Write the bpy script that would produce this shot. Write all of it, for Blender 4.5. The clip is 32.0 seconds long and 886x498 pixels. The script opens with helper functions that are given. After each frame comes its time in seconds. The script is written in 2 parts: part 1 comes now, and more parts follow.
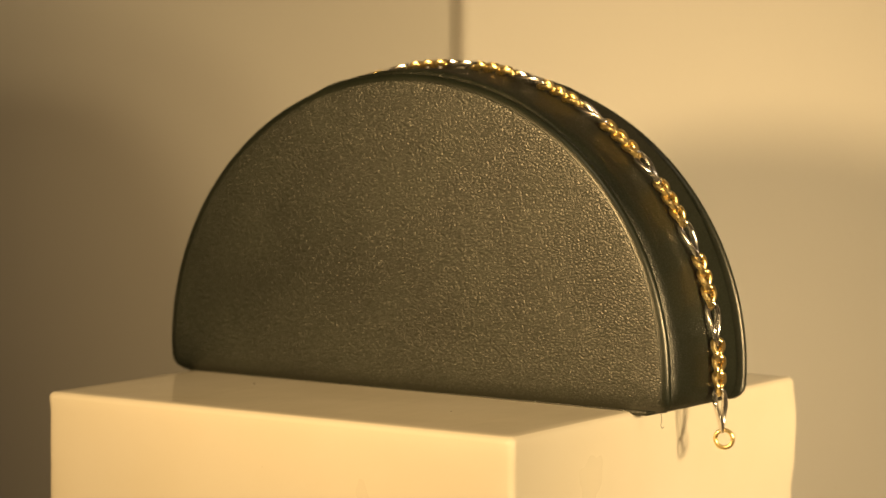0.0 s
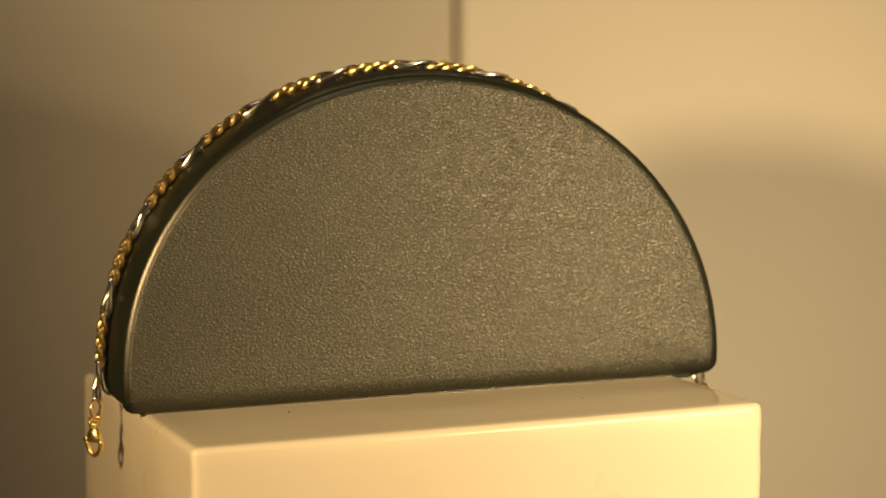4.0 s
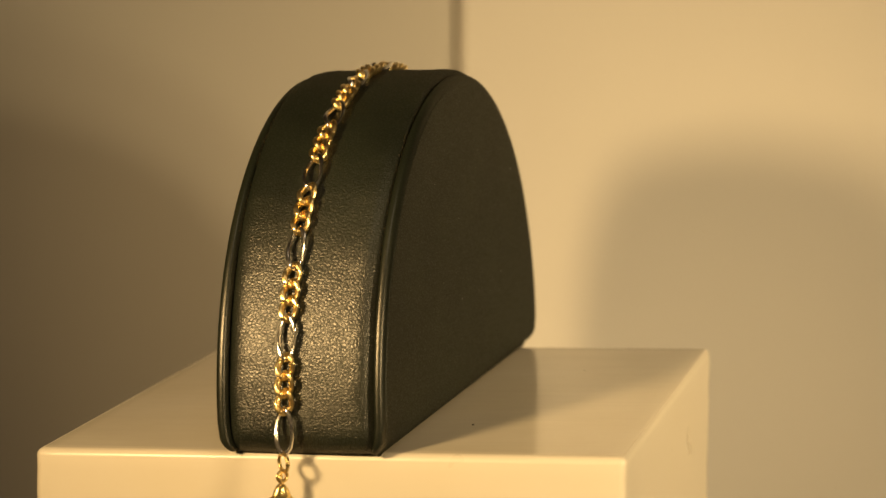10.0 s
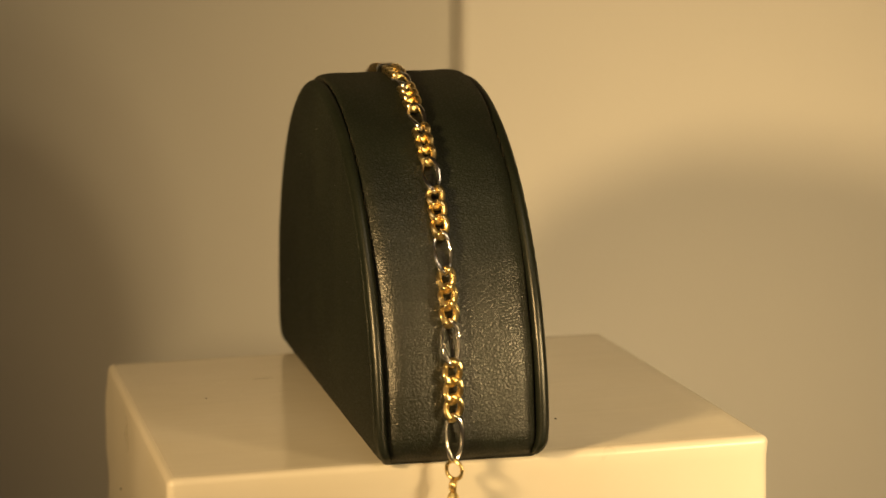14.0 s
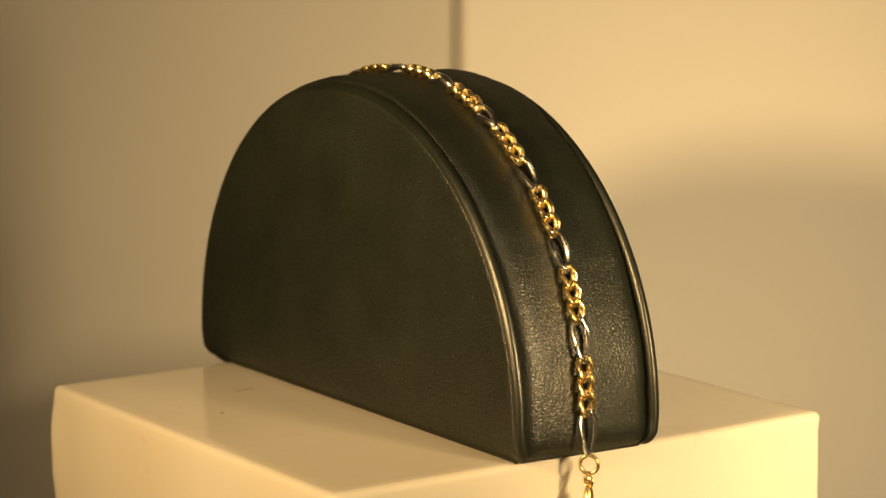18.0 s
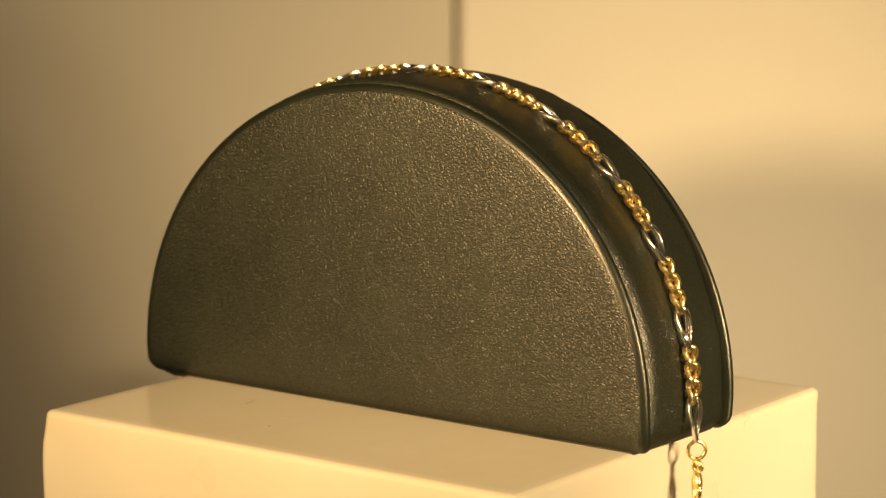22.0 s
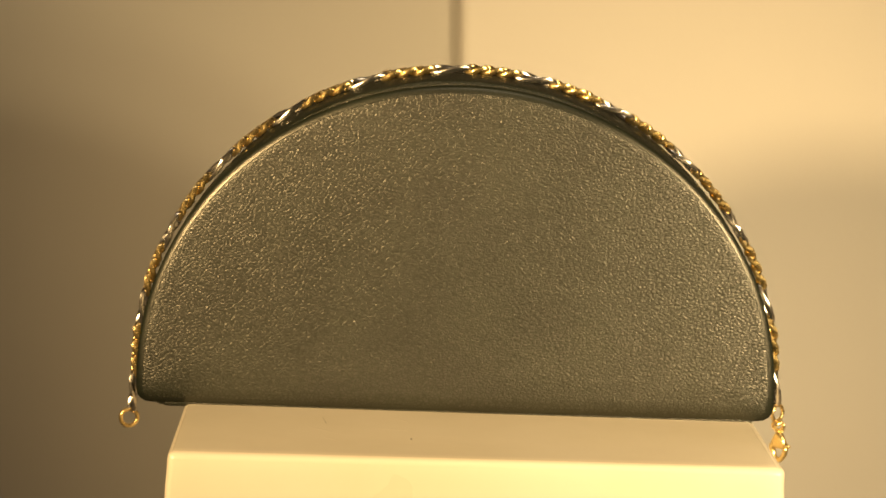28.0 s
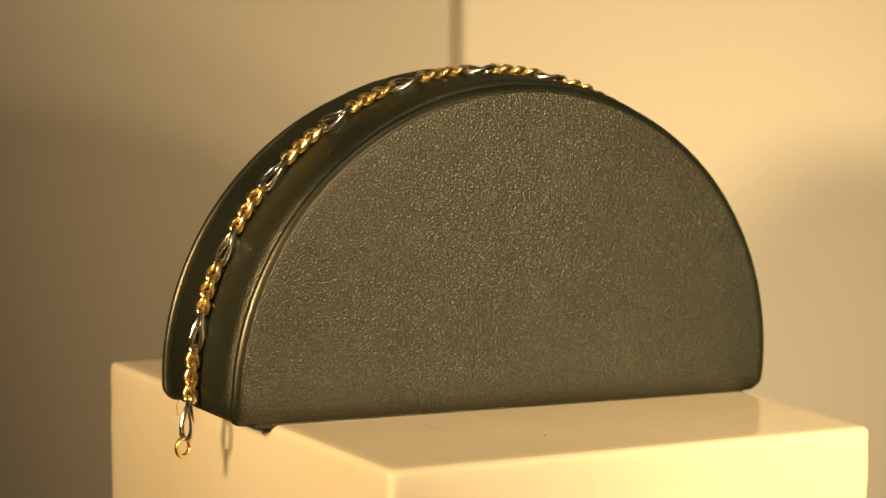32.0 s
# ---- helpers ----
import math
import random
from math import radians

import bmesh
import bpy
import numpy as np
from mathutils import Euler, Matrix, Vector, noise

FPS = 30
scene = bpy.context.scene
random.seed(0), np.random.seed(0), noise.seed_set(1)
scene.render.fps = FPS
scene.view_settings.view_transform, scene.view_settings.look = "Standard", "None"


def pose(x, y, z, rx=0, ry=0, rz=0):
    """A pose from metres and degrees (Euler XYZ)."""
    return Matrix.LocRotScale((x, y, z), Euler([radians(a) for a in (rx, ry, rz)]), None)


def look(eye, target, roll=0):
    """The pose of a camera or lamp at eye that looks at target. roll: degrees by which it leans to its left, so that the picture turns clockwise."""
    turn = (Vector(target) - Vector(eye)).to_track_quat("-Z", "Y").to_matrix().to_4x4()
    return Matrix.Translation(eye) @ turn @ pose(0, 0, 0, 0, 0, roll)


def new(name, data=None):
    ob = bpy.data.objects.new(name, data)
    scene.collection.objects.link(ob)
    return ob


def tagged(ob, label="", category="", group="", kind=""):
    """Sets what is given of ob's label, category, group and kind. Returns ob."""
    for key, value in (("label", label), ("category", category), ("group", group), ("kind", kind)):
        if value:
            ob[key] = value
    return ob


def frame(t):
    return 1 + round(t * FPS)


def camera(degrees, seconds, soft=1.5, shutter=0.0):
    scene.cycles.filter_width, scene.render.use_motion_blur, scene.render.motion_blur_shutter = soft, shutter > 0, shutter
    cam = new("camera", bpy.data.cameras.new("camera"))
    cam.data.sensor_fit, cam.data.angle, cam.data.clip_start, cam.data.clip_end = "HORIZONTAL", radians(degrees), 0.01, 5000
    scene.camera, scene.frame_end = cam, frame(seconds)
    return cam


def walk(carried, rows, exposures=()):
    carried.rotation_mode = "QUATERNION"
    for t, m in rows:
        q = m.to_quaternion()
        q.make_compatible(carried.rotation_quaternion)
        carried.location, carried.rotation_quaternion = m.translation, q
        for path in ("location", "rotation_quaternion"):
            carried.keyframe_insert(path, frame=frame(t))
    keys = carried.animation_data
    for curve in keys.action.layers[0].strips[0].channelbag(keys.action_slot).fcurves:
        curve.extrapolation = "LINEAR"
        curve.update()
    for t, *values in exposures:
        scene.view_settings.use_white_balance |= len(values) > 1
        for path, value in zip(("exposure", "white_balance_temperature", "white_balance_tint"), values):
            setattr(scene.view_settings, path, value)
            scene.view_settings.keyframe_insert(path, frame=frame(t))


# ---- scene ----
U = 0.53            # metres per plan unit: the half-moon display comes out 127 mm long
TOP = 0.113         # height of the white block

cam = camera(19.546, 32.0, soft=1.5)
# the lens is sharp on the display and softens the backing behind it
cam.data.dof.use_dof, cam.data.dof.focus_distance, cam.data.dof.aperture_fstop = True, 0.492, 22.0
EYE = pose(0, -U, TOP + 0.1738 * U) @ pose(0, 0, 0, 90 - 6.64, 0, -0.115) @ pose(0, 0, 0, 0, 0, 0.35)
walk(cam, [(0, EYE), (32, EYE)], exposures=[(0, -0.12), (1, -0.26), (2, -0.36), (4.5, -0.26), (6, -0.22), (8, -0.22), (10, -0.32), (12.5, -0.5), (14, -0.42), (17, -0.2), (19, 0.0), (22, 0.05), (24, -0.07), (25.5, -0.04), (28, 0.12), (30, 0.02), (32, 0.08)])

# ---- world and lamps ----
world = bpy.data.worlds.new("room_dark")
world.use_nodes = True
world.node_tree.nodes["Background"].inputs["Color"].default_value = (1.0, 0.78, 0.5, 1)
world.node_tree.nodes["Background"].inputs["Strength"].default_value = 0.035
scene.world = world


def lamp(name, place, target, watts, size, colour, spread=180):
    data = bpy.data.lights.new(name, "AREA")
    data.shape, data.size, data.energy, data.color, data.spread = "DISK", size, watts, colour, radians(spread)
    ob = new(name, data)
    ob.matrix_world = look(place, target)
    return ob


lamp("lamp_west", (-0.415 * U, -0.570 * U, TOP + 0.240 * U), (0.03, 0.02, TOP + 0.062), 0.30, 0.055, (1.0, 0.66, 0.285), 64)
# the east lamp has two bulbs, one over the other
lamp("lamp_east_upper", (0.455 * U, -0.544 * U, TOP + 0.177 * U), (0.07, 0.05, TOP - 0.01), 0.155, 0.035, (1.0, 0.71, 0.345), 60)
lamp("lamp_east_lower", (0.400 * U, -0.560 * U, TOP + 0.113 * U), (0.07, 0.05, TOP - 0.01), 0.095, 0.035, (1.0, 0.71, 0.345), 60)
# added overhead fill for ambient light and metal reflections, no known lamp
lamp("overhead_fill", (0.3, -1.2, 2.15), (0.3, -1.2, 0), 4.8, 0.6, (1.0, 0.80, 0.55))


# ---- materials ----
def material(name, colour, rough, metal=0.0, spec=0.5):
    m = bpy.data.materials.new(name)
    m.use_nodes = True
    b = m.node_tree.nodes["Principled BSDF"]
    b.inputs["Base Color"].default_value = (*colour, 1)
    b.inputs["Roughness"].default_value = rough
    b.inputs["Metallic"].default_value = metal
    b.inputs["Specular IOR Level"].default_value = spec
    return m, m.node_tree, b


def add(tree, kind, **values):
    n = tree.nodes.new(kind)
    for key, value in values.items():
        n.inputs[key].default_value = value
    return n


def mottled(tree, shader, low, high, scale, detail=4.0):
    """Base colour that wanders between two tones."""
    co = tree.nodes.new("ShaderNodeTexCoord")
    n = add(tree, "ShaderNodeTexNoise", Scale=scale, Detail=detail)
    r = tree.nodes.new("ShaderNodeValToRGB")
    r.color_ramp.elements[0].position, r.color_ramp.elements[1].position = 0.2, 0.8
    r.color_ramp.elements[0].color, r.color_ramp.elements[1].color = (*low, 1), (*high, 1)
    tree.links.new(co.outputs["Object"], n.inputs["Vector"])
    tree.links.new(n.outputs["Fac"], r.inputs["Fac"])
    tree.links.new(r.outputs["Color"], shader.inputs["Base Color"])
    return co, n


def leather_material(name, grain, depth, rough, sheen, crease):
    """Black leather: a dark matt body under a wax sheen of even strength at every angle, broken up by pebbled grain
    with painted crease shade.
    """
    m = bpy.data.materials.new(name)
    m.use_nodes = True
    tree = m.node_tree
    tree.nodes.remove(tree.nodes["Principled BSDF"])
    out = tree.nodes["Material Output"]
    body = tree.nodes.new("ShaderNodeBsdfDiffuse")
    wax = tree.nodes.new("ShaderNodeBsdfGlossy")
    wax.distribution = "GGX"
    wax.inputs["Color"].default_value = (sheen, sheen * 0.965, sheen * 0.90, 1)
    both = tree.nodes.new("ShaderNodeAddShader")
    tree.links.new(body.outputs[0], both.inputs[0])
    tree.links.new(wax.outputs[0], both.inputs[1])
    tree.links.new(both.outputs[0], out.inputs["Surface"])
    co = tree.nodes.new("ShaderNodeTexCoord")
    wide = add(tree, "ShaderNodeTexNoise", Scale=60.0, Detail=4.0)
    tree.links.new(co.outputs["Object"], wide.inputs["Vector"])
    tone = tree.nodes.new("ShaderNodeValToRGB")
    tone.color_ramp.elements[0].position, tone.color_ramp.elements[1].position = 0.35, 0.65
    tone.color_ramp.elements[0].color, tone.color_ramp.elements[1].color = (0.0075, 0.0102, 0.0062, 1), (0.0115, 0.0152, 0.0094, 1)
    tree.links.new(wide.outputs["Fac"], tone.inputs["Fac"])
    tree.links.new(tone.outputs["Color"], body.inputs["Color"])
    warp = add(tree, "ShaderNodeTexNoise", Scale=grain * 0.8, Detail=1.0)
    tree.links.new(co.outputs["Object"], warp.inputs["Vector"])
    mix = tree.nodes.new("ShaderNodeMix")
    mix.data_type, mix.blend_type = "RGBA", "LINEAR_LIGHT"
    mix.inputs["Factor"].default_value = 0.00035
    drawn = tree.nodes.new("ShaderNodeMapping")      # the hide is drawn out slantwise
    drawn.inputs["Rotation"].default_value = (radians(35), 0, 0)
    drawn.inputs["Scale"].default_value = (1.0, 0.85, 1.25)
    tree.links.new(co.outputs["Object"], drawn.inputs["Vector"])
    tree.links.new(drawn.outputs["Vector"], mix.inputs["A"])
    tree.links.new(warp.outputs["Color"], mix.inputs["B"])
    cells = add(tree, "ShaderNodeTexVoronoi", Scale=grain)
    cells.feature = "DISTANCE_TO_EDGE"
    tree.links.new(mix.outputs["Result"], cells.inputs["Vector"])
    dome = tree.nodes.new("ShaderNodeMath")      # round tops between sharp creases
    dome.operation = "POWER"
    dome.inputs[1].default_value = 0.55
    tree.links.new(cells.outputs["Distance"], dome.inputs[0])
    crease_shade = tree.nodes.new("ShaderNodeMapRange")      # painted shade: wax colour darker in the creases, lighter on the pebble tops
    crease_shade.inputs["From Min"].default_value, crease_shade.inputs["From Max"].default_value = 0.12, 0.62
    crease_shade.inputs["To Min"].default_value, crease_shade.inputs["To Max"].default_value = 1.0 - crease, 1.0 + 0.35 * crease
    tree.links.new(dome.outputs["Value"], crease_shade.inputs["Value"])
    shaded_wax = tree.nodes.new("ShaderNodeMix")
    shaded_wax.data_type, shaded_wax.blend_type = "RGBA", "MULTIPLY"
    shaded_wax.inputs["Factor"].default_value = 1.0
    shaded_wax.inputs["A"].default_value = wax.inputs["Color"].default_value
    tree.links.new(crease_shade.outputs["Result"], shaded_wax.inputs["B"])
    tree.links.new(shaded_wax.outputs["Result"], wax.inputs["Color"])
    fine = add(tree, "ShaderNodeTexNoise", Scale=grain * 1.1, Detail=3.0)
    tree.links.new(co.outputs["Object"], fine.inputs["Vector"])
    total = tree.nodes.new("ShaderNodeMath")
    total.operation = "MULTIPLY_ADD"
    total.inputs[1].default_value = 0.8
    tree.links.new(fine.outputs["Fac"], total.inputs[0])
    tree.links.new(dome.outputs["Value"], total.inputs[2])
    bump = add(tree, "ShaderNodeBump", Strength=1.0, Distance=depth)
    tree.links.new(total.outputs["Value"], bump.inputs["Height"])
    tree.links.new(bump.outputs["Normal"], body.inputs["Normal"])
    tree.links.new(bump.outputs["Normal"], wax.inputs["Normal"])
    gloss = tree.nodes.new("ShaderNodeMapRange")
    gloss.inputs["From Min"].default_value, gloss.inputs["From Max"].default_value = 0.3, 0.7
    gloss.inputs["To Min"].default_value, gloss.inputs["To Max"].default_value = rough - 0.012, rough + 0.016
    tree.links.new(wide.outputs["Fac"], gloss.inputs["Value"])
    tree.links.new(gloss.outputs["Result"], wax.inputs["Roughness"])
    return m


def metal_material(name, colour, rough):
    m, tree, b = material(name, colour, rough, metal=1.0)
    co = tree.nodes.new("ShaderNodeTexCoord")
    n = add(tree, "ShaderNodeTexNoise", Scale=1500.0, Detail=2.0)
    tree.links.new(co.outputs["Object"], n.inputs["Vector"])
    r = tree.nodes.new("ShaderNodeMapRange")
    r.inputs["To Min"].default_value, r.inputs["To Max"].default_value = rough * 0.6, rough * 1.5
    tree.links.new(n.outputs["Fac"], r.inputs["Value"])
    tree.links.new(r.outputs["Result"], b.inputs["Roughness"])
    return m


def card_material(name, low, high, rough, scale, relief):
    m, tree, b = material(name, low, rough)
    co, n = mottled(tree, b, low, high, scale)
    fine = add(tree, "ShaderNodeTexNoise", Scale=900.0, Detail=3.0)
    tree.links.new(co.outputs["Object"], fine.inputs["Vector"])
    bump = add(tree, "ShaderNodeBump", Strength=0.6, Distance=relief)
    tree.links.new(fine.outputs["Fac"], bump.inputs["Height"])
    tree.links.new(bump.outputs["Normal"], b.inputs["Normal"])
    return m


def block_material(name, rough, spec, wrinkles):
    """White wrapping film: soft sheen, slow ripples, faint scuffs."""
    m, tree, b = material(name, (0.8, 0.79, 0.76), rough, spec=spec)
    co, n = mottled(tree, b, (0.785, 0.712, 0.57), (0.82, 0.76, 0.655), 30)
    slow = add(tree, "ShaderNodeTexNoise", Scale=38.0, Detail=3.0)
    tree.links.new(co.outputs["Object"], slow.inputs["Vector"])
    # fine drawn-out wrinkles in the film
    stretch = tree.nodes.new("ShaderNodeMapping")
    stretch.inputs["Scale"].default_value = (25.0, 190.0, 190.0)
    tree.links.new(co.outputs["Object"], stretch.inputs["Vector"])
    lines = add(tree, "ShaderNodeTexNoise", Scale=1.0, Detail=3.0, Distortion=0.6)
    tree.links.new(stretch.outputs["Vector"], lines.inputs["Vector"])
    total = tree.nodes.new("ShaderNodeMath")
    total.operation = "MULTIPLY_ADD"
    total.inputs[1].default_value = 0.22
    tree.links.new(lines.outputs["Fac"], total.inputs[0])
    tree.links.new(slow.outputs["Fac"], total.inputs[2])
    bump = add(tree, "ShaderNodeBump", Strength=wrinkles, Distance=0.0006)
    tree.links.new(total.outputs["Value"], bump.inputs["Height"])
    tree.links.new(bump.outputs["Normal"], b.inputs["Normal"])
    r = tree.nodes.new("ShaderNodeMapRange")
    r.inputs["To Min"].default_value, r.inputs["To Max"].default_value = rough * 0.6, rough * 1.5
    tree.links.new(n.outputs["Fac"], r.inputs["Value"])
    tree.links.new(r.outputs["Result"], b.inputs["Roughness"])
    return m


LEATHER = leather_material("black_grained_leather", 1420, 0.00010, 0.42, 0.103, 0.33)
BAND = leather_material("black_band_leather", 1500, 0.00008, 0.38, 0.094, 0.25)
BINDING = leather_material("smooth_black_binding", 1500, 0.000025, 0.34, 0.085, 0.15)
DARK = material("black_base_cloth", (0.008, 0.008, 0.007), 0.8)[0]
THREAD = material("dark_thread", (0.02, 0.018, 0.012), 0.7)[0]
FRAY = material("raw_leather_fibre", (0.075, 0.066, 0.045), 0.75)[0]
DUST = material("pale_dust", (0.45, 0.42, 0.35), 0.9)[0]
GOLD = metal_material("polished_yellow_gold", (1.0, 0.77, 0.35), 0.28)
WHITE_GOLD = metal_material("polished_white_gold", (0.84, 0.80, 0.74), 0.2)
BLOCK = block_material("white_wrapped_block", 0.30, 0.5, 0.2)
BLOCK_TOP = block_material("white_glossy_top", 0.14, 0.35, 0.28)
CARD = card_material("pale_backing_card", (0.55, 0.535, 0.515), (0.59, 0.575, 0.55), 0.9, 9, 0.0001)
# same card for the west side, its colour darkened for the weaker light there
CARD_DIMMED = card_material("pale_backing_card_west_dimmed", (0.42, 0.41, 0.39), (0.455, 0.445, 0.425), 0.9, 9, 0.0001)
TABLE = card_material("pale_table", (0.40, 0.36, 0.30), (0.46, 0.42, 0.36), 0.6, 6, 0.0001)
PLASTER = card_material("room_plaster", (0.46, 0.41, 0.35), (0.52, 0.47, 0.41), 0.9, 2, 0.0004)


# ---- mesh helpers ----
def mesh_of(name, bm, mat, smooth=True):
    bmesh.ops.recalc_face_normals(bm, faces=bm.faces)
    data = bpy.data.meshes.new(name)
    bm.to_mesh(data)
    bm.free()
    data.materials.append(mat)
    if smooth:
        data.shade_smooth()
    return data


def part(name, bm, mat, parent, label="", smooth=True):
    ob = new(name, mesh_of(name, bm, mat, smooth))
    ob.parent = parent
    return tagged(ob, label)


def slab(bm, x0, x1, y0, y1, z0, z1, bevel=0.0, segments=2):
    r = bmesh.ops.create_cube(bm, size=1.0)
    for v in r["verts"]:
        v.co = (x0 + (v.co.x + 0.5) * (x1 - x0), y0 + (v.co.y + 0.5) * (y1 - y0), z0 + (v.co.z + 0.5) * (z1 - z0))
    if bevel:
        edges = list({e for v in r["verts"] for e in v.link_edges})
        bmesh.ops.bevel(bm, geom=edges, offset=bevel, segments=segments, profile=0.5, affect="EDGES")
    return bm


def loft(bm, rings, closed_across=True, close_ends=False):
    """Skin between rings of points; each ring is closed when closed_across."""
    rows = [[bm.verts.new(p) for p in ring] for ring in rings]
    n = len(rows[0])
    for a, b in zip(rows, rows[1:]):
        for i in range(n if closed_across else n - 1):
            j = (i + 1) % n
            bm.faces.new((a[i], a[j], b[j], b[i]))
    if close_ends:
        bm.faces.new(rows[0])
        bm.faces.new(rows[-1])
    return rows


def tube(bm, path, radius, sides=8, closed=True, flat=1.0):
    """A round wire along a list of points."""
    pts = [Vector(p) for p in path]
    n = len(pts)
    rings = []
    side = None
    for i, p in enumerate(pts):
        ahead = pts[(i + 1) % n] if closed or i < n - 1 else p
        back = pts[i - 1] if closed or i > 0 else p
        t = (ahead - back).normalized()
        if side is None:
            side = t.orthogonal().normalized()
        side = (side - t * side.dot(t)).normalized()
        up = t.cross(side)
        r = radius(i / n) if callable(radius) else radius
        rings.append([p + side * (r * math.cos(a)) + up * (r * flat * math.sin(a)) for a in (2 * math.pi * k / sides for k in range(sides))])
    rows = [[bm.verts.new(p) for p in ring] for ring in rings]
    for i in range(n if closed else n - 1):
        a, b = rows[i], rows[(i + 1) % n]
        shift = 0
        if closed and i == n - 1:
            shift = min(range(sides), key=lambda s: (a[0].co - b[s].co).length)
        for k in range(sides):
            bm.faces.new((a[k], a[(k + 1) % sides], b[(k + 1 + shift) % sides], b[(k + shift) % sides]))
    if not closed:
        bm.faces.new(rows[0])
        bm.faces.new(rows[-1])
    return bm


# ---- the room and the backing ----
def setting():
    bm = bmesh.new()
    slab(bm, -2.0, 2.0, -2.6, 1.4, -0.04, 0.0)
    ob = new("floor", mesh_of("floor", bm, TABLE, False))
    tagged(ob, "pale matt table top under the white block", "table top", kind="structure")
    for name, box in (("wall_north", (-2.1, 2.1, 1.4, 1.5, -0.04, 2.2)), ("wall_south", (-2.1, 2.1, -2.7, -2.6, -0.04, 2.2)),
                      ("wall_west", (-2.1, -2.0, -2.6, 1.4, -0.04, 2.2)), ("wall_east", (2.0, 2.1, -2.6, 1.4, -0.04, 2.2))):
        bm = slab(bmesh.new(), *box)
        tagged(new(name, mesh_of(name, bm, PLASTER, False)), "plain beige plastered room wall", "wall", kind="structure")
    bm = slab(bmesh.new(), -2.1, 2.1, -2.7, 1.5, 2.2, 2.3)
    tagged(new("ceiling", mesh_of("ceiling", bm, PLASTER, False)), "plain beige plastered ceiling", "ceiling", kind="structure")


WALL = 0.270 * U     # distance of the backing behind the turning axis


def backing():
    """Two upright sheets of card; the east one overlaps the other."""
    seam = 0.0088 * (1 + WALL / U) * U
    bm = slab(bmesh.new(), seam - 0.0006, seam + 0.45, WALL, WALL + 0.007, 0.0, 0.42, 0.0033, 6)
    ob = new("backdrop_east", mesh_of("backdrop_east", bm, CARD))
    tagged(ob, "thick pale beige backing board with a rounded edge", "backdrop", kind="structure")
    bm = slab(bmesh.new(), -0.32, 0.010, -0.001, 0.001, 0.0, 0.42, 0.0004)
    ob = new("backdrop_west", mesh_of("backdrop_west", bm, CARD_DIMMED, False))
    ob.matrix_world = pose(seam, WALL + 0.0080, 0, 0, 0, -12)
    tagged(ob, "pale beige matt backing card set slightly behind", "backdrop", kind="structure")


# ---- the white block ----
BLOCK_AT = (-0.0118 * U, -0.0121 * U)
BLOCK_HALF = 0.1078 * U
BLOCK_RISE = 0.0006      # the wrapping lies this much over the nominal top
BLOCK_TURN = radians(3.85)
LEAN_X, LEAN_Y = 0.0352, 0.0266     # slope of the block's top, in its own axes


def top_at(x, y):
    """Height of the block's sloping top, in its own axes."""
    return (TOP + BLOCK_RISE) + (1 + BLOCK_RISE / TOP) * (LEAN_X * x + LEAN_Y * y)


def crease(line, half=0.0007, rise=0.00003):
    """A low tapered ridge in the film along a line of points on the top."""
    bm, rows = bmesh.new(), []
    a, b = Vector(line[0]), Vector(line[-1])
    side = Vector((-(b - a).y, (b - a).x)).normalized()
    n = 12
    for i in range(n + 1):
        k = i / n * (len(line) - 1)
        j = min(int(k), len(line) - 2)
        p = Vector(line[j]).lerp(Vector(line[j + 1]), k - j)
        swell = math.sin(math.pi * (i + 0.3) / (n + 0.6))
        row = []
        for u, h in ((-1, -0.00003), (-0.5, 0.3), (0, 1), (0.35, 0.35), (0.7, -0.00003)):
            c = p + side * (u * half * swell)
            row.append(bm.verts.new((c.x, c.y, top_at(c.x, c.y) + (h * rise * swell if h > 0 else h))))
        rows.append(row)
    for p, r in zip(rows, rows[1:]):
        for j in range(4):
            bm.faces.new((p[j], p[j + 1], r[j + 1], r[j]))
    return bm


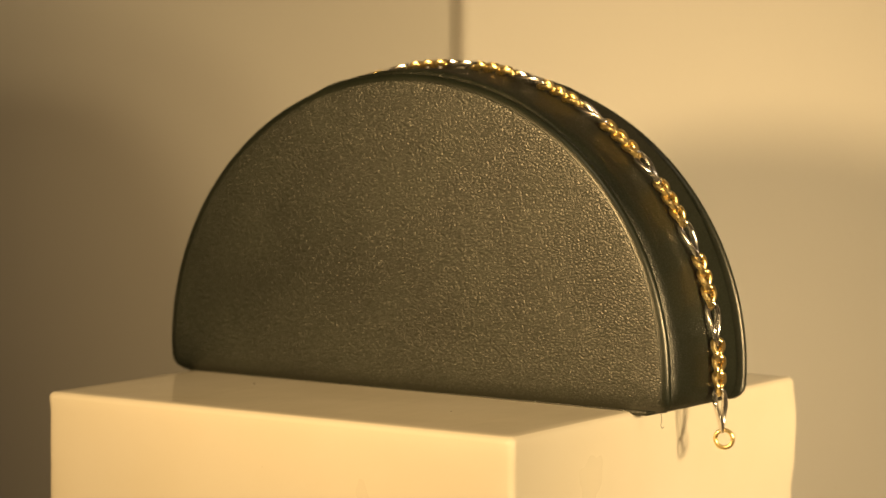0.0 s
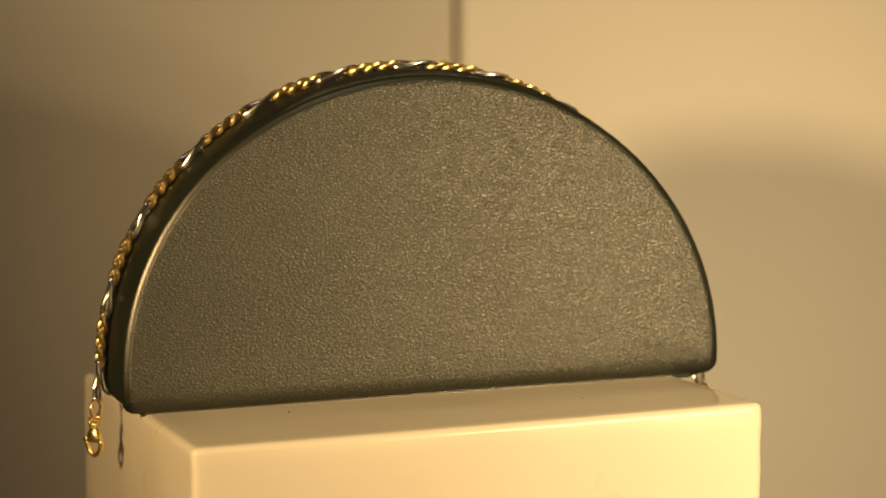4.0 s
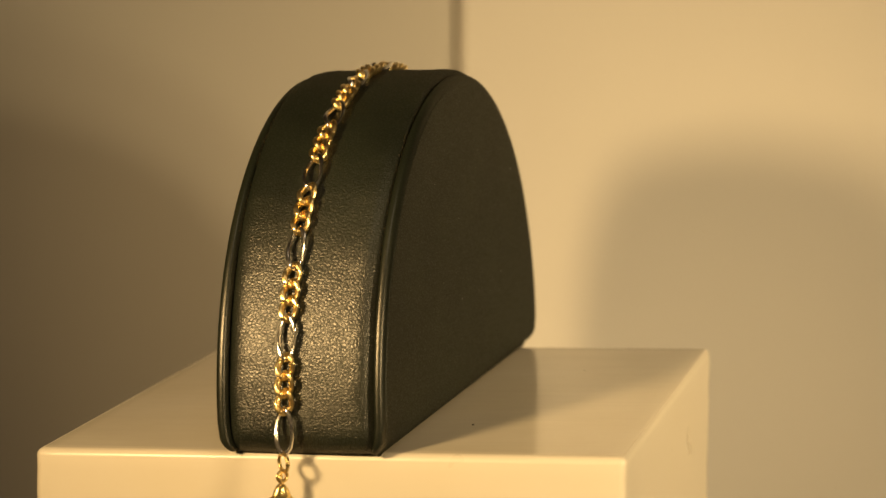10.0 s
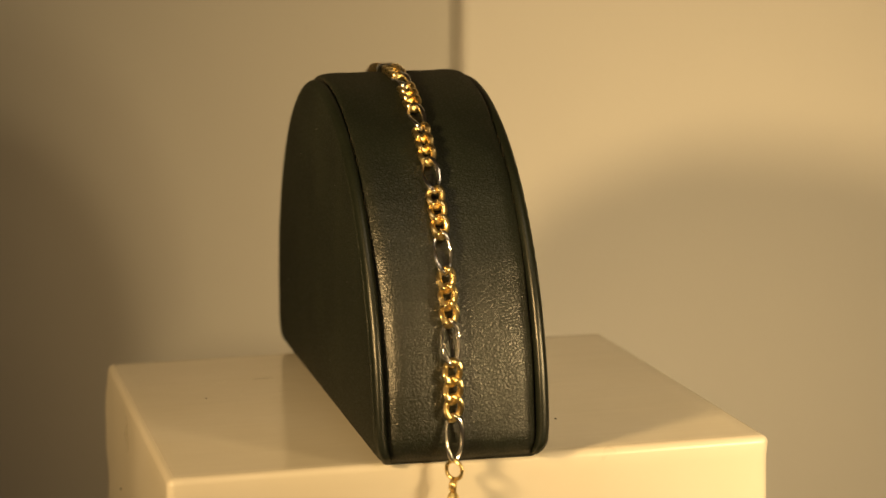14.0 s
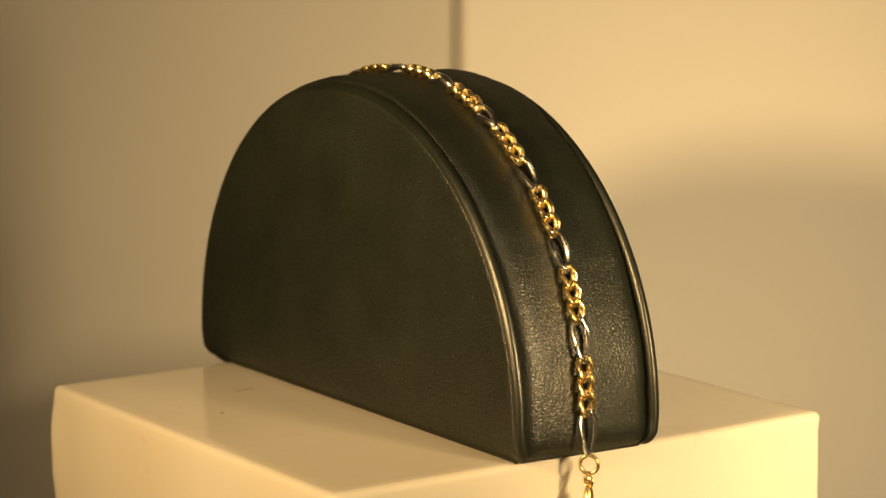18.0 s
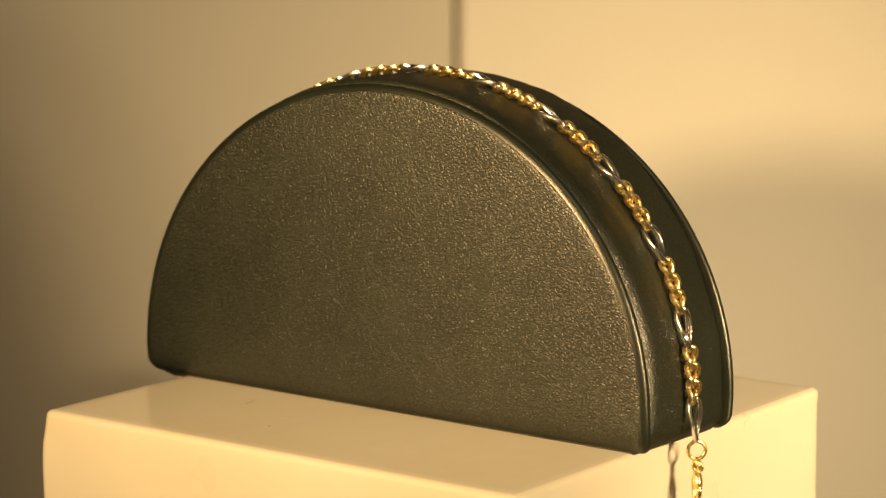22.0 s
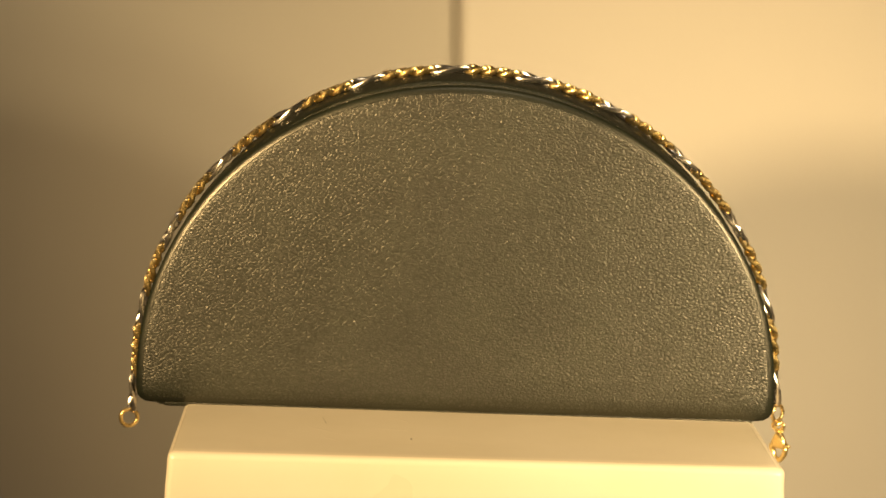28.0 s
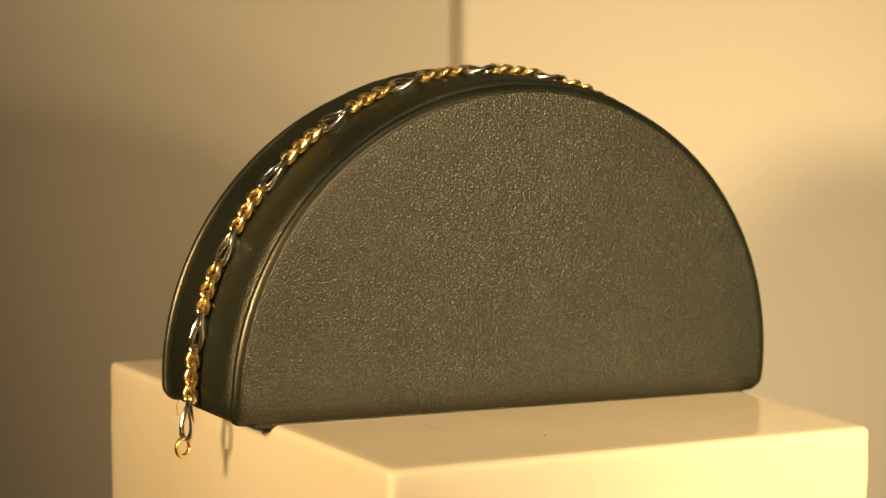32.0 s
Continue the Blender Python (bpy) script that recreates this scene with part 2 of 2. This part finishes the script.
def block():
    bm = slab(bmesh.new(), -BLOCK_HALF, BLOCK_HALF, -BLOCK_HALF, BLOCK_HALF, 0.0, TOP + BLOCK_RISE, 0.0014, 4)
    flat = [e for e in bm.edges if e.calc_length() > 0.05]
    bmesh.ops.subdivide_edges(bm, edges=flat, cuts=44, use_grid_fill=True)
    for v in bm.verts:
        p = v.co
        k = p.z / TOP
        wob = noise.noise(Vector((p.x * 45, p.y * 45, p.z * 45)))
        out = Vector((p.x, p.y, 0)).normalized() if k < 0.985 else Vector((0, 0, 0))
        fold = 0.0
        if p.x < 0 and p.y > 0:     # a loose fold of the wrapping at one upright edge
            near = math.exp(-((BLOCK_HALF - max(-p.x, p.y)) / 0.0022) ** 2 - ((BLOCK_HALF - min(-p.x, p.y)) / 0.0028) ** 2)
            fold = 0.0009 * near * max(0.0, math.sin((TOP - p.z) / 0.022 * math.pi)) * (1 if TOP - p.z < 0.066 else 0)
        edge = math.exp(-((BLOCK_HALF - abs(p.x)) / 0.003) ** 2 - ((BLOCK_HALF - abs(p.y)) / 0.003) ** 2)
        fold += 0.00028 * edge * noise.noise(Vector((p.x * 8, p.y * 8, p.z * 170)))
        v.co = p + out * (0.00030 * wob + fold) + Vector((0, 0, k * (LEAN_X * p.x + LEAN_Y * p.y)))
    top = mesh_of("block_body", bm, BLOCK)
    top.materials.append(BLOCK_TOP)
    for f in top.polygons:
        if f.normal.z > 0.98 and f.center.z > 0.08:
            f.material_index = 1
    root = new("pedestal_block")
    tagged(root, "glossy white wrapped block with slightly rounded wrinkled edges", "pedestal")
    ob = new("body", top)
    ob.parent = root
    ob.matrix_basis = Matrix.Translation((*BLOCK_AT, 0)) @ Matrix.Rotation(BLOCK_TURN, 4, "Z")
    # low creases in the film on the top
    for line in (((-0.0324, 0.0321), (-0.0349, 0.0289), (-0.0384, 0.0253)), ((-0.0408, 0.0292), (-0.0437, 0.0253)), ((-0.0216, 0.0160), (-0.0244, 0.0135), (-0.0277, 0.0114)), ((-0.0322, 0.0187), (-0.0338, 0.0117))):
        part("crease", crease(line), BLOCK_TOP, ob, "low crease in the white film")
    # a short hair on the film
    part("hair", tube(bmesh.new(), [(x, y, top_at(x, y) + 0.00004) for x, y in ((-0.0244, 0.0291), (-0.0289, 0.0284))], 0.000025, 5, closed=False), THREAD, ob, "short fine dark hair")
    # small dark marks on the top and sides
    for x, y, z, r in ((0.0225, -0.0300, None, 0.00025), (-0.041, 0.012, None, 0.00018), (0.034, 0.028, None, 0.00015), (-0.0578, 0.022, TOP - 0.021, 0.0002)):
        if z is None:
            z = top_at(x, y)
        bm = bmesh.new()
        bmesh.ops.create_icosphere(bm, subdivisions=1, radius=r, matrix=Matrix.Translation((x, y, z)))
        part("speck", bm, DARK, ob, "tiny dark speck")
    return root


# ---- the half-moon display ----
HALF = 0.1195 * U        # half its length
RISE = 0.1135 * U        # height of the arch over its straight foot
FOOT = 0.0125 * U        # straight foot
CORNER = 0.0052 * U      # rounding of the lower corners
THICK = 0.0625 * U       # across
BOARD = 0.0046 * U       # one side board
LIFT = 0.0014 * U


def half_moon(n=72, inner=0.0, swell=0.0, trim=0.0, corner=CORNER, longer=0.0):
    """Closed outline in y, z, moved inwards by inner: up the foot at -y, over the arch, down at +y and back under."""
    pts = []
    a, b = HALF - inner - trim + longer, RISE - inner - trim
    r, low = max(corner - inner, 0.0006), LIFT + inner
    for i in range(5):
        t = math.pi / 2 * i / 4
        pts.append((-a + r * (1 - math.sin(t)), low + r * (1 - math.cos(t))))
    for i in range(n + 1):
        t = math.pi * i / n
        w = max(0.0, math.sin(t)) ** 2
        pts.append((-a * math.cos(t), FOOT + (b + swell * w) * math.sin(t)))
    for i in range(4, -1, -1):
        t = math.pi / 2 * i / 4
        pts.append((a - r * (1 - math.sin(t)), low + r * (1 - math.cos(t))))
    for i in range(1, 24):
        pts.append((a - r - (2 * a - 2 * r) * i / 24, low))
    return pts


def board(side):
    """One padded half-moon board: its face, and the rolled binding round its edge."""
    x_in, x_out = THICK / 2 - BOARD, THICK / 2
    cy, cz = 0.0, FOOT + RISE * 0.42

    def ring(d, x):
        outline = half_moon(inner=d, swell=-0.0003, trim=0.0002, longer=0.0005)
        # the leather rolls further round along the foot
        return [(side * (x - 0.0015 * max(0.0, 1 - (z - LIFT) / 0.0050) ** 2), y, z) for y, z in outline]

    def roll(d):
        """How far the leather has rolled back from the face, d in from the rim."""
        return 0.0013 * (1 - math.sqrt(max(0.0, 1 - (1 - min(d, 0.0027) / 0.0027) ** 2)))

    edge = [ring(d, x) for d, x in ((0.0030, x_in), (0.0012, x_in), (0.0005, x_in + 0.0002), (0.0001, x_in + 0.0005), (0.0, x_in + 0.0008))]
    edge += [ring(d, x_out - roll(d)) for d in (0.00004, 0.00015, 0.00035, 0.0006, 0.0009, 0.0012, 0.0014)] + [ring(0.0017, x_out - 0.0006)]
    last = half_moon(inner=0.0040, swell=-0.0003, trim=0.0002, longer=0.0005)
    rings = [ring(0.0011, x_out - 0.0007)] + [ring(d, x_out + 0.00004 - roll(d)) for d in (0.0013, 0.0016, 0.0020, 0.0024, 0.0029)] + [ring(0.0040, x_out + 0.0001)]
    for k, lift in ((0.85, 0.00015), (0.6, 0.0003), (0.3, 0.0004), (0.08, 0.0004)):
        rings.append([(side * (x_out + lift), cy + (y - cy) * k, cz + (z - cz) * k) for y, z in last])
    face, rim = bmesh.new(), bmesh.new()
    rows = loft(face, rings)
    face.faces.new(rows[-1])
    loft(rim, edge)
    return face, rim


def cover_band():
    """The padded strip between the boards, with soft shoulders and small puckers."""
    w = THICK / 2 - BOARD + 0.0002
    rings = []
    half = ((0.0, 0.0), (0.25, 0.00003), (0.45, 0.0001), (0.6, 0.0002), (0.72, 0.0003), (0.8, 0.00042), (0.86, 0.00068), (0.91, 0.0011), (0.95, 0.00155), (0.98, 0.0020), (1.0, 0.0025))
    straight = half_moon(n=190, inner=-0.0003, swell=0.0004, corner=0.0082 * U)
    for k, drop in [(-k, d) for k, d in half[:0:-1]] + list(half):
        ring = []
        flat = half_moon(n=190, inner=-0.0003 + drop * 0.3 + (0.0012 if abs(k) > 0.99 else 0.0), swell=0.0004, corner=0.0082 * U)
        rounded = half_moon(n=190, inner=-0.0003 + drop, swell=0.0004, corner=0.0082 * U)
        for (y, z), (py, pz), (_, sz) in zip(flat, rounded, straight):
            low = max(0.0, min(1.0, 1.5 * (1 - (z - FOOT) / (0.95 * RISE))))     # fuller low down
            y, z = y + (py - y) * low, z + (pz - z) * low
            if sz < FOOT:      # the foot is cut straight across
                z = sz
            pucker = noise.noise(Vector((k * 2.5, y * 90, z * 90))) * 0.00022 * (0.3 + abs(k))
            pucker += noise.noise(Vector((k * 1.2, math.atan2(z - FOOT, y) * 22, 3.0))) * 0.00012 * abs(k)
            foot = math.exp(-((z - LIFT) / 0.0042) ** 2)      # gathers where the leather is pulled under
            pucker += 0.00022 * foot * noise.noise(Vector((k * 9.0, z * 300, 7.0 + y)))
            r = math.hypot(y, z - FOOT) or 1
            ring.append((k * w, y + y / r * pucker, z + (z - FOOT) / r * pucker * (1 if z > FOOT else 0)))
        rings.append(ring)
    bm = bmesh.new()
    rows = loft(bm, rings)
    bm.faces.new(rows[0])
    bm.faces.new(rows[-1])
    return bm


def display():
    root = new("bracelet_display")
    tagged(root, "black grained leather half-moon display standing on the white block", "jewellery display")
    for side in (1, -1):
        face, rim = board(side)
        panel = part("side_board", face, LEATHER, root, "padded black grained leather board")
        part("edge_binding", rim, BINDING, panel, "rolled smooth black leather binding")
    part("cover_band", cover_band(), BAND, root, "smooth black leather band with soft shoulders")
    part("base_board", slab(bmesh.new(), -THICK / 2 + 0.0022, THICK / 2 - 0.0022, -HALF + 0.0036, HALF - 0.0050, 0.0, 0.0022, 0.0006, 3), BAND, root, "thin black leather base lip")
    # a loose thread under one corner
    base = Vector((THICK / 2 - 0.0032, HALF - 0.0028, 0.0012))
    path = [base, base + Vector((0.0002, 0.0004, -0.0015)), base + Vector((0.0004, 0.0003, -0.0028)), base + Vector((-0.0001, 0.0003, -0.0035)), base + Vector((-0.0007, 0.0003, -0.0032))]
    part("loose_thread", tube(bmesh.new(), path, 0.00006, 5, closed=False), THREAD, root, "fine dark loose thread")
    for side in (1, -1):
        tagged(part("frayed_edge", frayed_edge(side), FRAY, root, "rough brown fibres along the glued seam"), kind="stuff")
    tagged(part("dust", dust(), DUST, root, "scattered pale specks of dust"), kind="stuff")
    return root


def frayed_edge(side):
    """Short raw fibres and crumbs of glue standing in the seam between a board and the band, thickest over the crown."""
    rng = random.Random(11 + side)
    bm = bmesh.new()
    x0 = side * (THICK / 2 - BOARD)
    for i in range(1100):
        t = math.pi * rng.random()
        if rng.random() > 0.25 + 0.75 * math.sin(t) ** 2 or noise.noise(Vector((t * 9, side, 0))) < -0.15:
            continue
        deep = rng.uniform(0.0, 0.0008)
        p = Vector((x0 + side * rng.uniform(-0.0003, 0.0002), -(HALF - deep) * math.cos(t), FOOT + (RISE - deep) * math.sin(t)))
        along = Vector((rng.uniform(-0.4, 0.4), math.sin(t), math.cos(t) * (1 if rng.random() < 0.5 else -1))).normalized()
        up = Vector((rng.uniform(-0.8, 0.8), -math.cos(t), math.sin(t))).normalized()
        size = rng.uniform(0.00010, 0.0004)
        across = along.cross(up).normalized() * 0.00005
        v = [bm.verts.new(q) for q in (p - across - up * 0.0002, p + across - up * 0.0002, p + along * size + up * rng.uniform(0, 0.0002), p + along * size * 0.5 + up * 0.00012)]
        for f in ((0, 1, 2), (0, 1, 3), (1, 2, 3), (0, 2, 3)):
            bm.faces.new([v[j] for j in f])
    return bm


def dust():
    """Tiny pale specks lying on the leather."""
    rng = random.Random(7)
    bm = bmesh.new()
    for i in range(30):
        r = rng.uniform(0.00004, 0.00009)
        if i % 7 < 5:
            t, k = rng.uniform(0.15, math.pi - 0.15), math.sqrt(rng.uniform(0.02, 0.85))
            p = Vector(((THICK / 2 + 0.0004) * (1 if i % 2 else -1), -HALF * k * math.cos(t), FOOT + RISE * k * math.sin(t)))
        else:
            t = rng.uniform(0.1, math.pi - 0.1)
            p = Vector((rng.uniform(-0.8, 0.8) * (THICK / 2 - BOARD), -(HALF - 0.0002) * math.cos(t), FOOT + (RISE - 0.0002 + 0.0009 * math.sin(t) ** 2) * math.sin(t)))
        bmesh.ops.create_icosphere(bm, subdivisions=1, radius=r, matrix=Matrix.Translation(p) @ Matrix.Diagonal((1, rng.uniform(0.6, 2.2), 1, 1)))
    return bm


# ---- the bracelet ----
WIDE = 0.0070 * U
LONG, SHORT = 0.0142 * U, 0.0062 * U


def link_mesh(name, pitch, mat, wide, wire, tall, twist):
    """A curb link: an oval of flattened wire, twisted so that it lies flat, and filed on its outer face."""
    a, b = pitch / 2 + wire, wide / 2 - wire
    bm, rings, n, sides = bmesh.new(), [], 32, 10
    for i in range(n):
        t = 2 * math.pi * i / n
        c, s = math.cos(t), math.sin(t)
        u, v = math.copysign(abs(c) ** 1.05, c) * a, math.copysign(abs(s) ** 1.05, s) * b
        out = Vector((s / b, c / a, 0)).normalized()
        z = twist * math.sin(2 * t)
        lean = 0.5 * math.cos(2 * t)      # the wire rolls as it climbs
        ring = []
        for j in range(sides):
            w = 2 * math.pi * j / sides
            p, q = wire * math.cos(w), tall * math.sin(w)
            p, q = p - lean * q * 0.5, q
            top = twist * 0.85 + tall * 0.75
            ring.append((v + out.x * p, u + out.y * p, max(-top, min(top, z + q))))
        rings.append(ring)
    loft(bm, rings + rings[:1])
    bmesh.ops.remove_doubles(bm, verts=bm.verts, dist=1e-7)
    data = mesh_of(name, bm, mat)
    data.set_sharp_from_angle(angle=radians(38))
    return data


def ring_mesh(name, radius, wire, mat, stretch=1.0, n=28):
    path = [(radius * math.cos(a), radius * stretch * math.sin(a), 0) for a in (2 * math.pi * i / n for i in range(n))]
    return mesh_of(name, tube(bmesh.new(), path, wire, 8), mat)


def chain_line():
    """Fine polyline of the chain over the band: (place, outward)."""
    pts = []
    off, slack = 0.0019 * U, 0.0008 * U      # it hugs the crown and hangs a little free at the sides
    start, end = 0.0042 * U, -0.0066 * U
    a, b = HALF + 0.0005, RISE + 0.0005
    for i in range(41):
        z = start + (FOOT - start) * i / 40
        pts.append((-a - off - slack - 0.0012 * U * (1 - i / 40), z))
    for i in range(1, 400):
        t = math.pi * i / 400
        pts.append((-(a + off + slack) * math.cos(t), FOOT + (b + off) * math.sin(t)))
    for i in range(41):
        z = FOOT + (end - FOOT) * i / 40
        pts.append((a + off + slack + 0.0014 * U * i / 40, z))
    return pts


def bracelet():
    root = new("bracelet")
    tagged(root, "two-tone figaro chain bracelet draped over the leather display", "bracelet")
    short = link_mesh("link", SHORT, GOLD, WIDE, 0.00054, 0.00070, 0.00050)
    long = link_mesh("long_link", LONG, WHITE_GOLD, WIDE * 1.02, 0.00044, 0.00064, 0.00052)
    line = chain_line()
    run = [0.0]
    for p, q in zip(line, line[1:]):
        run.append(run[-1] + math.hypot(q[0] - p[0], q[1] - p[1]))
    total = run[-1]
    sets = round((total - LONG) / (LONG + 3 * SHORT))
    k = total / (sets * (LONG + 3 * SHORT) + LONG)

    def at(s):
        s = min(max(s, 0.0), total)
        i = min(max(np.searchsorted(run, s), 1), len(run) - 1)
        f = (s - run[i - 1]) / (run[i] - run[i - 1])
        (y0, z0), (y1, z1) = line[i - 1], line[i]
        share = s / total
        x = (-0.0043 + 0.0022 * share + 0.0018 * math.sin(math.pi * share)) * U
        return Vector((x, y0 + f * (y1 - y0), z0 + f * (z1 - z0)))

    s = 0.0
    for i in range(4 * sets + 1):
        pitch = (LONG if i % 4 == 0 else SHORT) * k
        p, q = at(s), at(s + pitch)
        ahead = (q - p).normalized()
        across = Vector((1, 0, 0))
        out = across.cross(ahead).normalized()
        across = ahead.cross(out)
        m = Matrix((across, ahead, out)).transposed().to_4x4()
        m.translation = (p + q) / 2 + out * (random.uniform(-1, 1) * 0.00005)
        ob = new("long_link" if i % 4 == 0 else "link", long if i % 4 == 0 else short)
        ob.parent = root
        ob.matrix_basis = m @ Matrix.Rotation(radians(random.uniform(-4, 4)), 4, "Y") @ Matrix.Rotation(radians(random.uniform(-1.5, 1.5) - (0 if i % 4 == 0 else 9)), 4, "Z")
        tagged(ob, "polished white gold long link" if i % 4 == 0 else "polished yellow gold curb link")
        s += pitch
    # closing ring at one end
    e = at(total)
    ring = new("end_ring", ring_mesh("end_ring", 0.0033 * U, 0.0008 * U, GOLD))
    ring.parent = root
    ring.matrix_basis = Matrix.Translation(e + Vector((0, 0.0010 * U, -0.0037 * U))) @ pose(0, 0, 0, 0, 90, 20)
    tagged(ring, "plain yellow gold end ring")
    # jump rings and clasp at the other
    e = at(0.0)
    ring = new("jump_ring", ring_mesh("jump_ring", 0.0032 * U, 0.0007 * U, GOLD))
    ring.parent = root
    ring.matrix_basis = Matrix.Translation(e + Vector((-0.0003 * U, -0.0008 * U, -0.0040 * U))) @ pose(0, 0, 0, 0, 90, 45)
    tagged(ring, "small yellow gold jump ring")
    ring = new("jump_ring", ring_mesh("swivel_ring", 0.0018 * U, 0.0007 * U, GOLD, 1.2))
    ring.parent = root
    ring.matrix_basis = Matrix.Translation(e + Vector((-0.0008 * U, -0.0012 * U, -0.0088 * U))) @ pose(0, 0, 0, 0, 90, -30)
    tagged(ring, "small yellow gold jump ring")
    clasp(root, e + Vector((-0.0012 * U, -0.0018 * U, -0.0175 * U)))
    return root


def clasp(root, place):
    """A lobster clasp: a domed shoulder over a D-shaped opening, closed by a sprung gate with a thumb spur."""
    turn = Matrix.Translation(place) @ pose(0, 0, 0, 0, 0, 45)
    bm, rings = bmesh.new(), []
    # shoulder: half width, half thickness and height, from the neck down to the top of the opening
    for h, w, d in ((0.0064, 0.0003, 0.0003), (0.0062, 0.0010, 0.0008), (0.0055, 0.0018, 0.0013), (0.0043, 0.0026, 0.0017), (0.0028, 0.0032, 0.0019),
                    (0.0014, 0.0037, 0.0018), (0.0006, 0.0038, 0.0016), (0.0002, 0.0036, 0.0012), (0.0000, 0.0030, 0.0008)):
        rings.append([(w * U * math.cos(t), d * U * math.sin(t), h * U) for t in (2 * math.pi * i / 16 for i in range(16))])
    loft(bm, rings, close_ends=True)
    # hook: from the shoulder down one side and round the bottom, thinning to its tip
    hook = [(0.0031 * U * math.cos(t), 0, 0.0008 * U + 0.0056 * U * math.sin(t)) for t in (radians(-205 + 8) + radians(200) * i / 20 for i in range(21))]
    tube(bm, hook[::-1], lambda f: (0.00125 - 0.0005 * f) * U, 10, closed=False)
    body = new("clasp_body", mesh_of("clasp_body", bm, GOLD))
    body.parent = root
    body.matrix_basis = turn
    tagged(body, "polished yellow gold lobster clasp")
    # gate along the other side, with the spur that the thumb pulls
    gate = tube(bmesh.new(), [(-0.0030 * U, 0, 0.0010 * U), (-0.0033 * U, 0, -0.0006 * U), (-0.0030 * U, 0, -0.0022 * U), (-0.0022 * U, 0, -0.0036 * U)],
                lambda f: (0.00115 - 0.0004 * f) * U, 8, closed=False)
    ob = new("gate", mesh_of("gate", gate, GOLD))
    ob.parent = body
    tagged(ob, "slim gold sprung gate")
    spur = tube(bmesh.new(), [(-0.0030 * U, 0, 0.0016 * U), (-0.0040 * U, 0, 0.0012 * U), (-0.0052 * U, 0, 0.0011 * U)], lambda f: (0.0011 - 0.0007 * f) * U, 8, closed=False)
    ob = new("lever", mesh_of("lever", spur, GOLD))
    ob.parent = body
    tagged(ob, "small gold thumb lever")
    eye = new("eye", ring_mesh("eye", 0.0017 * U, 0.0006 * U, GOLD, 1.1, 20))
    eye.parent = body
    eye.matrix_basis = Matrix.Translation((0, 0, 0.0078 * U)) @ pose(0, 0, 0, 90, 0, 60)


setting()
backing()
BLOCK_OB = block()
DISPLAY_OB = display()
BRACELET_OB = bracelet()

# where display and bracelet stand on the sloping top, before the turn
DISPLAY_TURN = radians(2.5)
DISPLAY_AT = (-0.0154 * U, -0.0072 * U)


def seat():
    c, s = math.cos(BLOCK_TURN), math.sin(BLOCK_TURN)
    gx, gy = LEAN_X * c - LEAN_Y * s, LEAN_X * s + LEAN_Y * c
    x, y = DISPLAY_AT
    z = TOP + gx * (x - BLOCK_AT[0]) + gy * (y - BLOCK_AT[1])
    up = Vector((-gx, -gy, 1)).normalized()
    ahead = Vector((-math.sin(DISPLAY_TURN), math.cos(DISPLAY_TURN), 0))
    ahead = (ahead - up * ahead.dot(up)).normalized()
    across = ahead.cross(up)
    m = Matrix((across, ahead, up)).transposed().to_4x4()
    m.translation = (x, y, z)
    return m


def motions():
    """The block, the display and the bracelet turn together about one upright axis."""
    turns = [(0, -128.10), (1, -115.18), (2, -102.17), (3, -88.96), (4, -76.11), (5, -63.99), (6, -52.98), (7, -42.88),
             (8, -33.66), (9, -25.17), (10, -17.30), (11, -10.00), (12, -3.20), (13, 3.05), (14, 8.83), (15, 14.27),
             (16, 19.49), (17, 24.58), (18, 29.63), (19, 34.66), (20, 39.77), (21, 45.01), (22, 50.47), (23, 56.10),
             (24, 61.83), (25, 67.69), (26, 73.90), (27, 80.54), (28, 87.53), (29, 94.74), (30, 102.38), (31, 110.57),
             (32, 119.07)]
    stand = seat()
    for thing, m in ((BLOCK_OB, Matrix.Identity(4)), (DISPLAY_OB, stand), (BRACELET_OB, stand)):
        walk(thing, [(t, Matrix.Rotation(radians(a), 4, "Z") @ m) for t, a in turns])


motions()
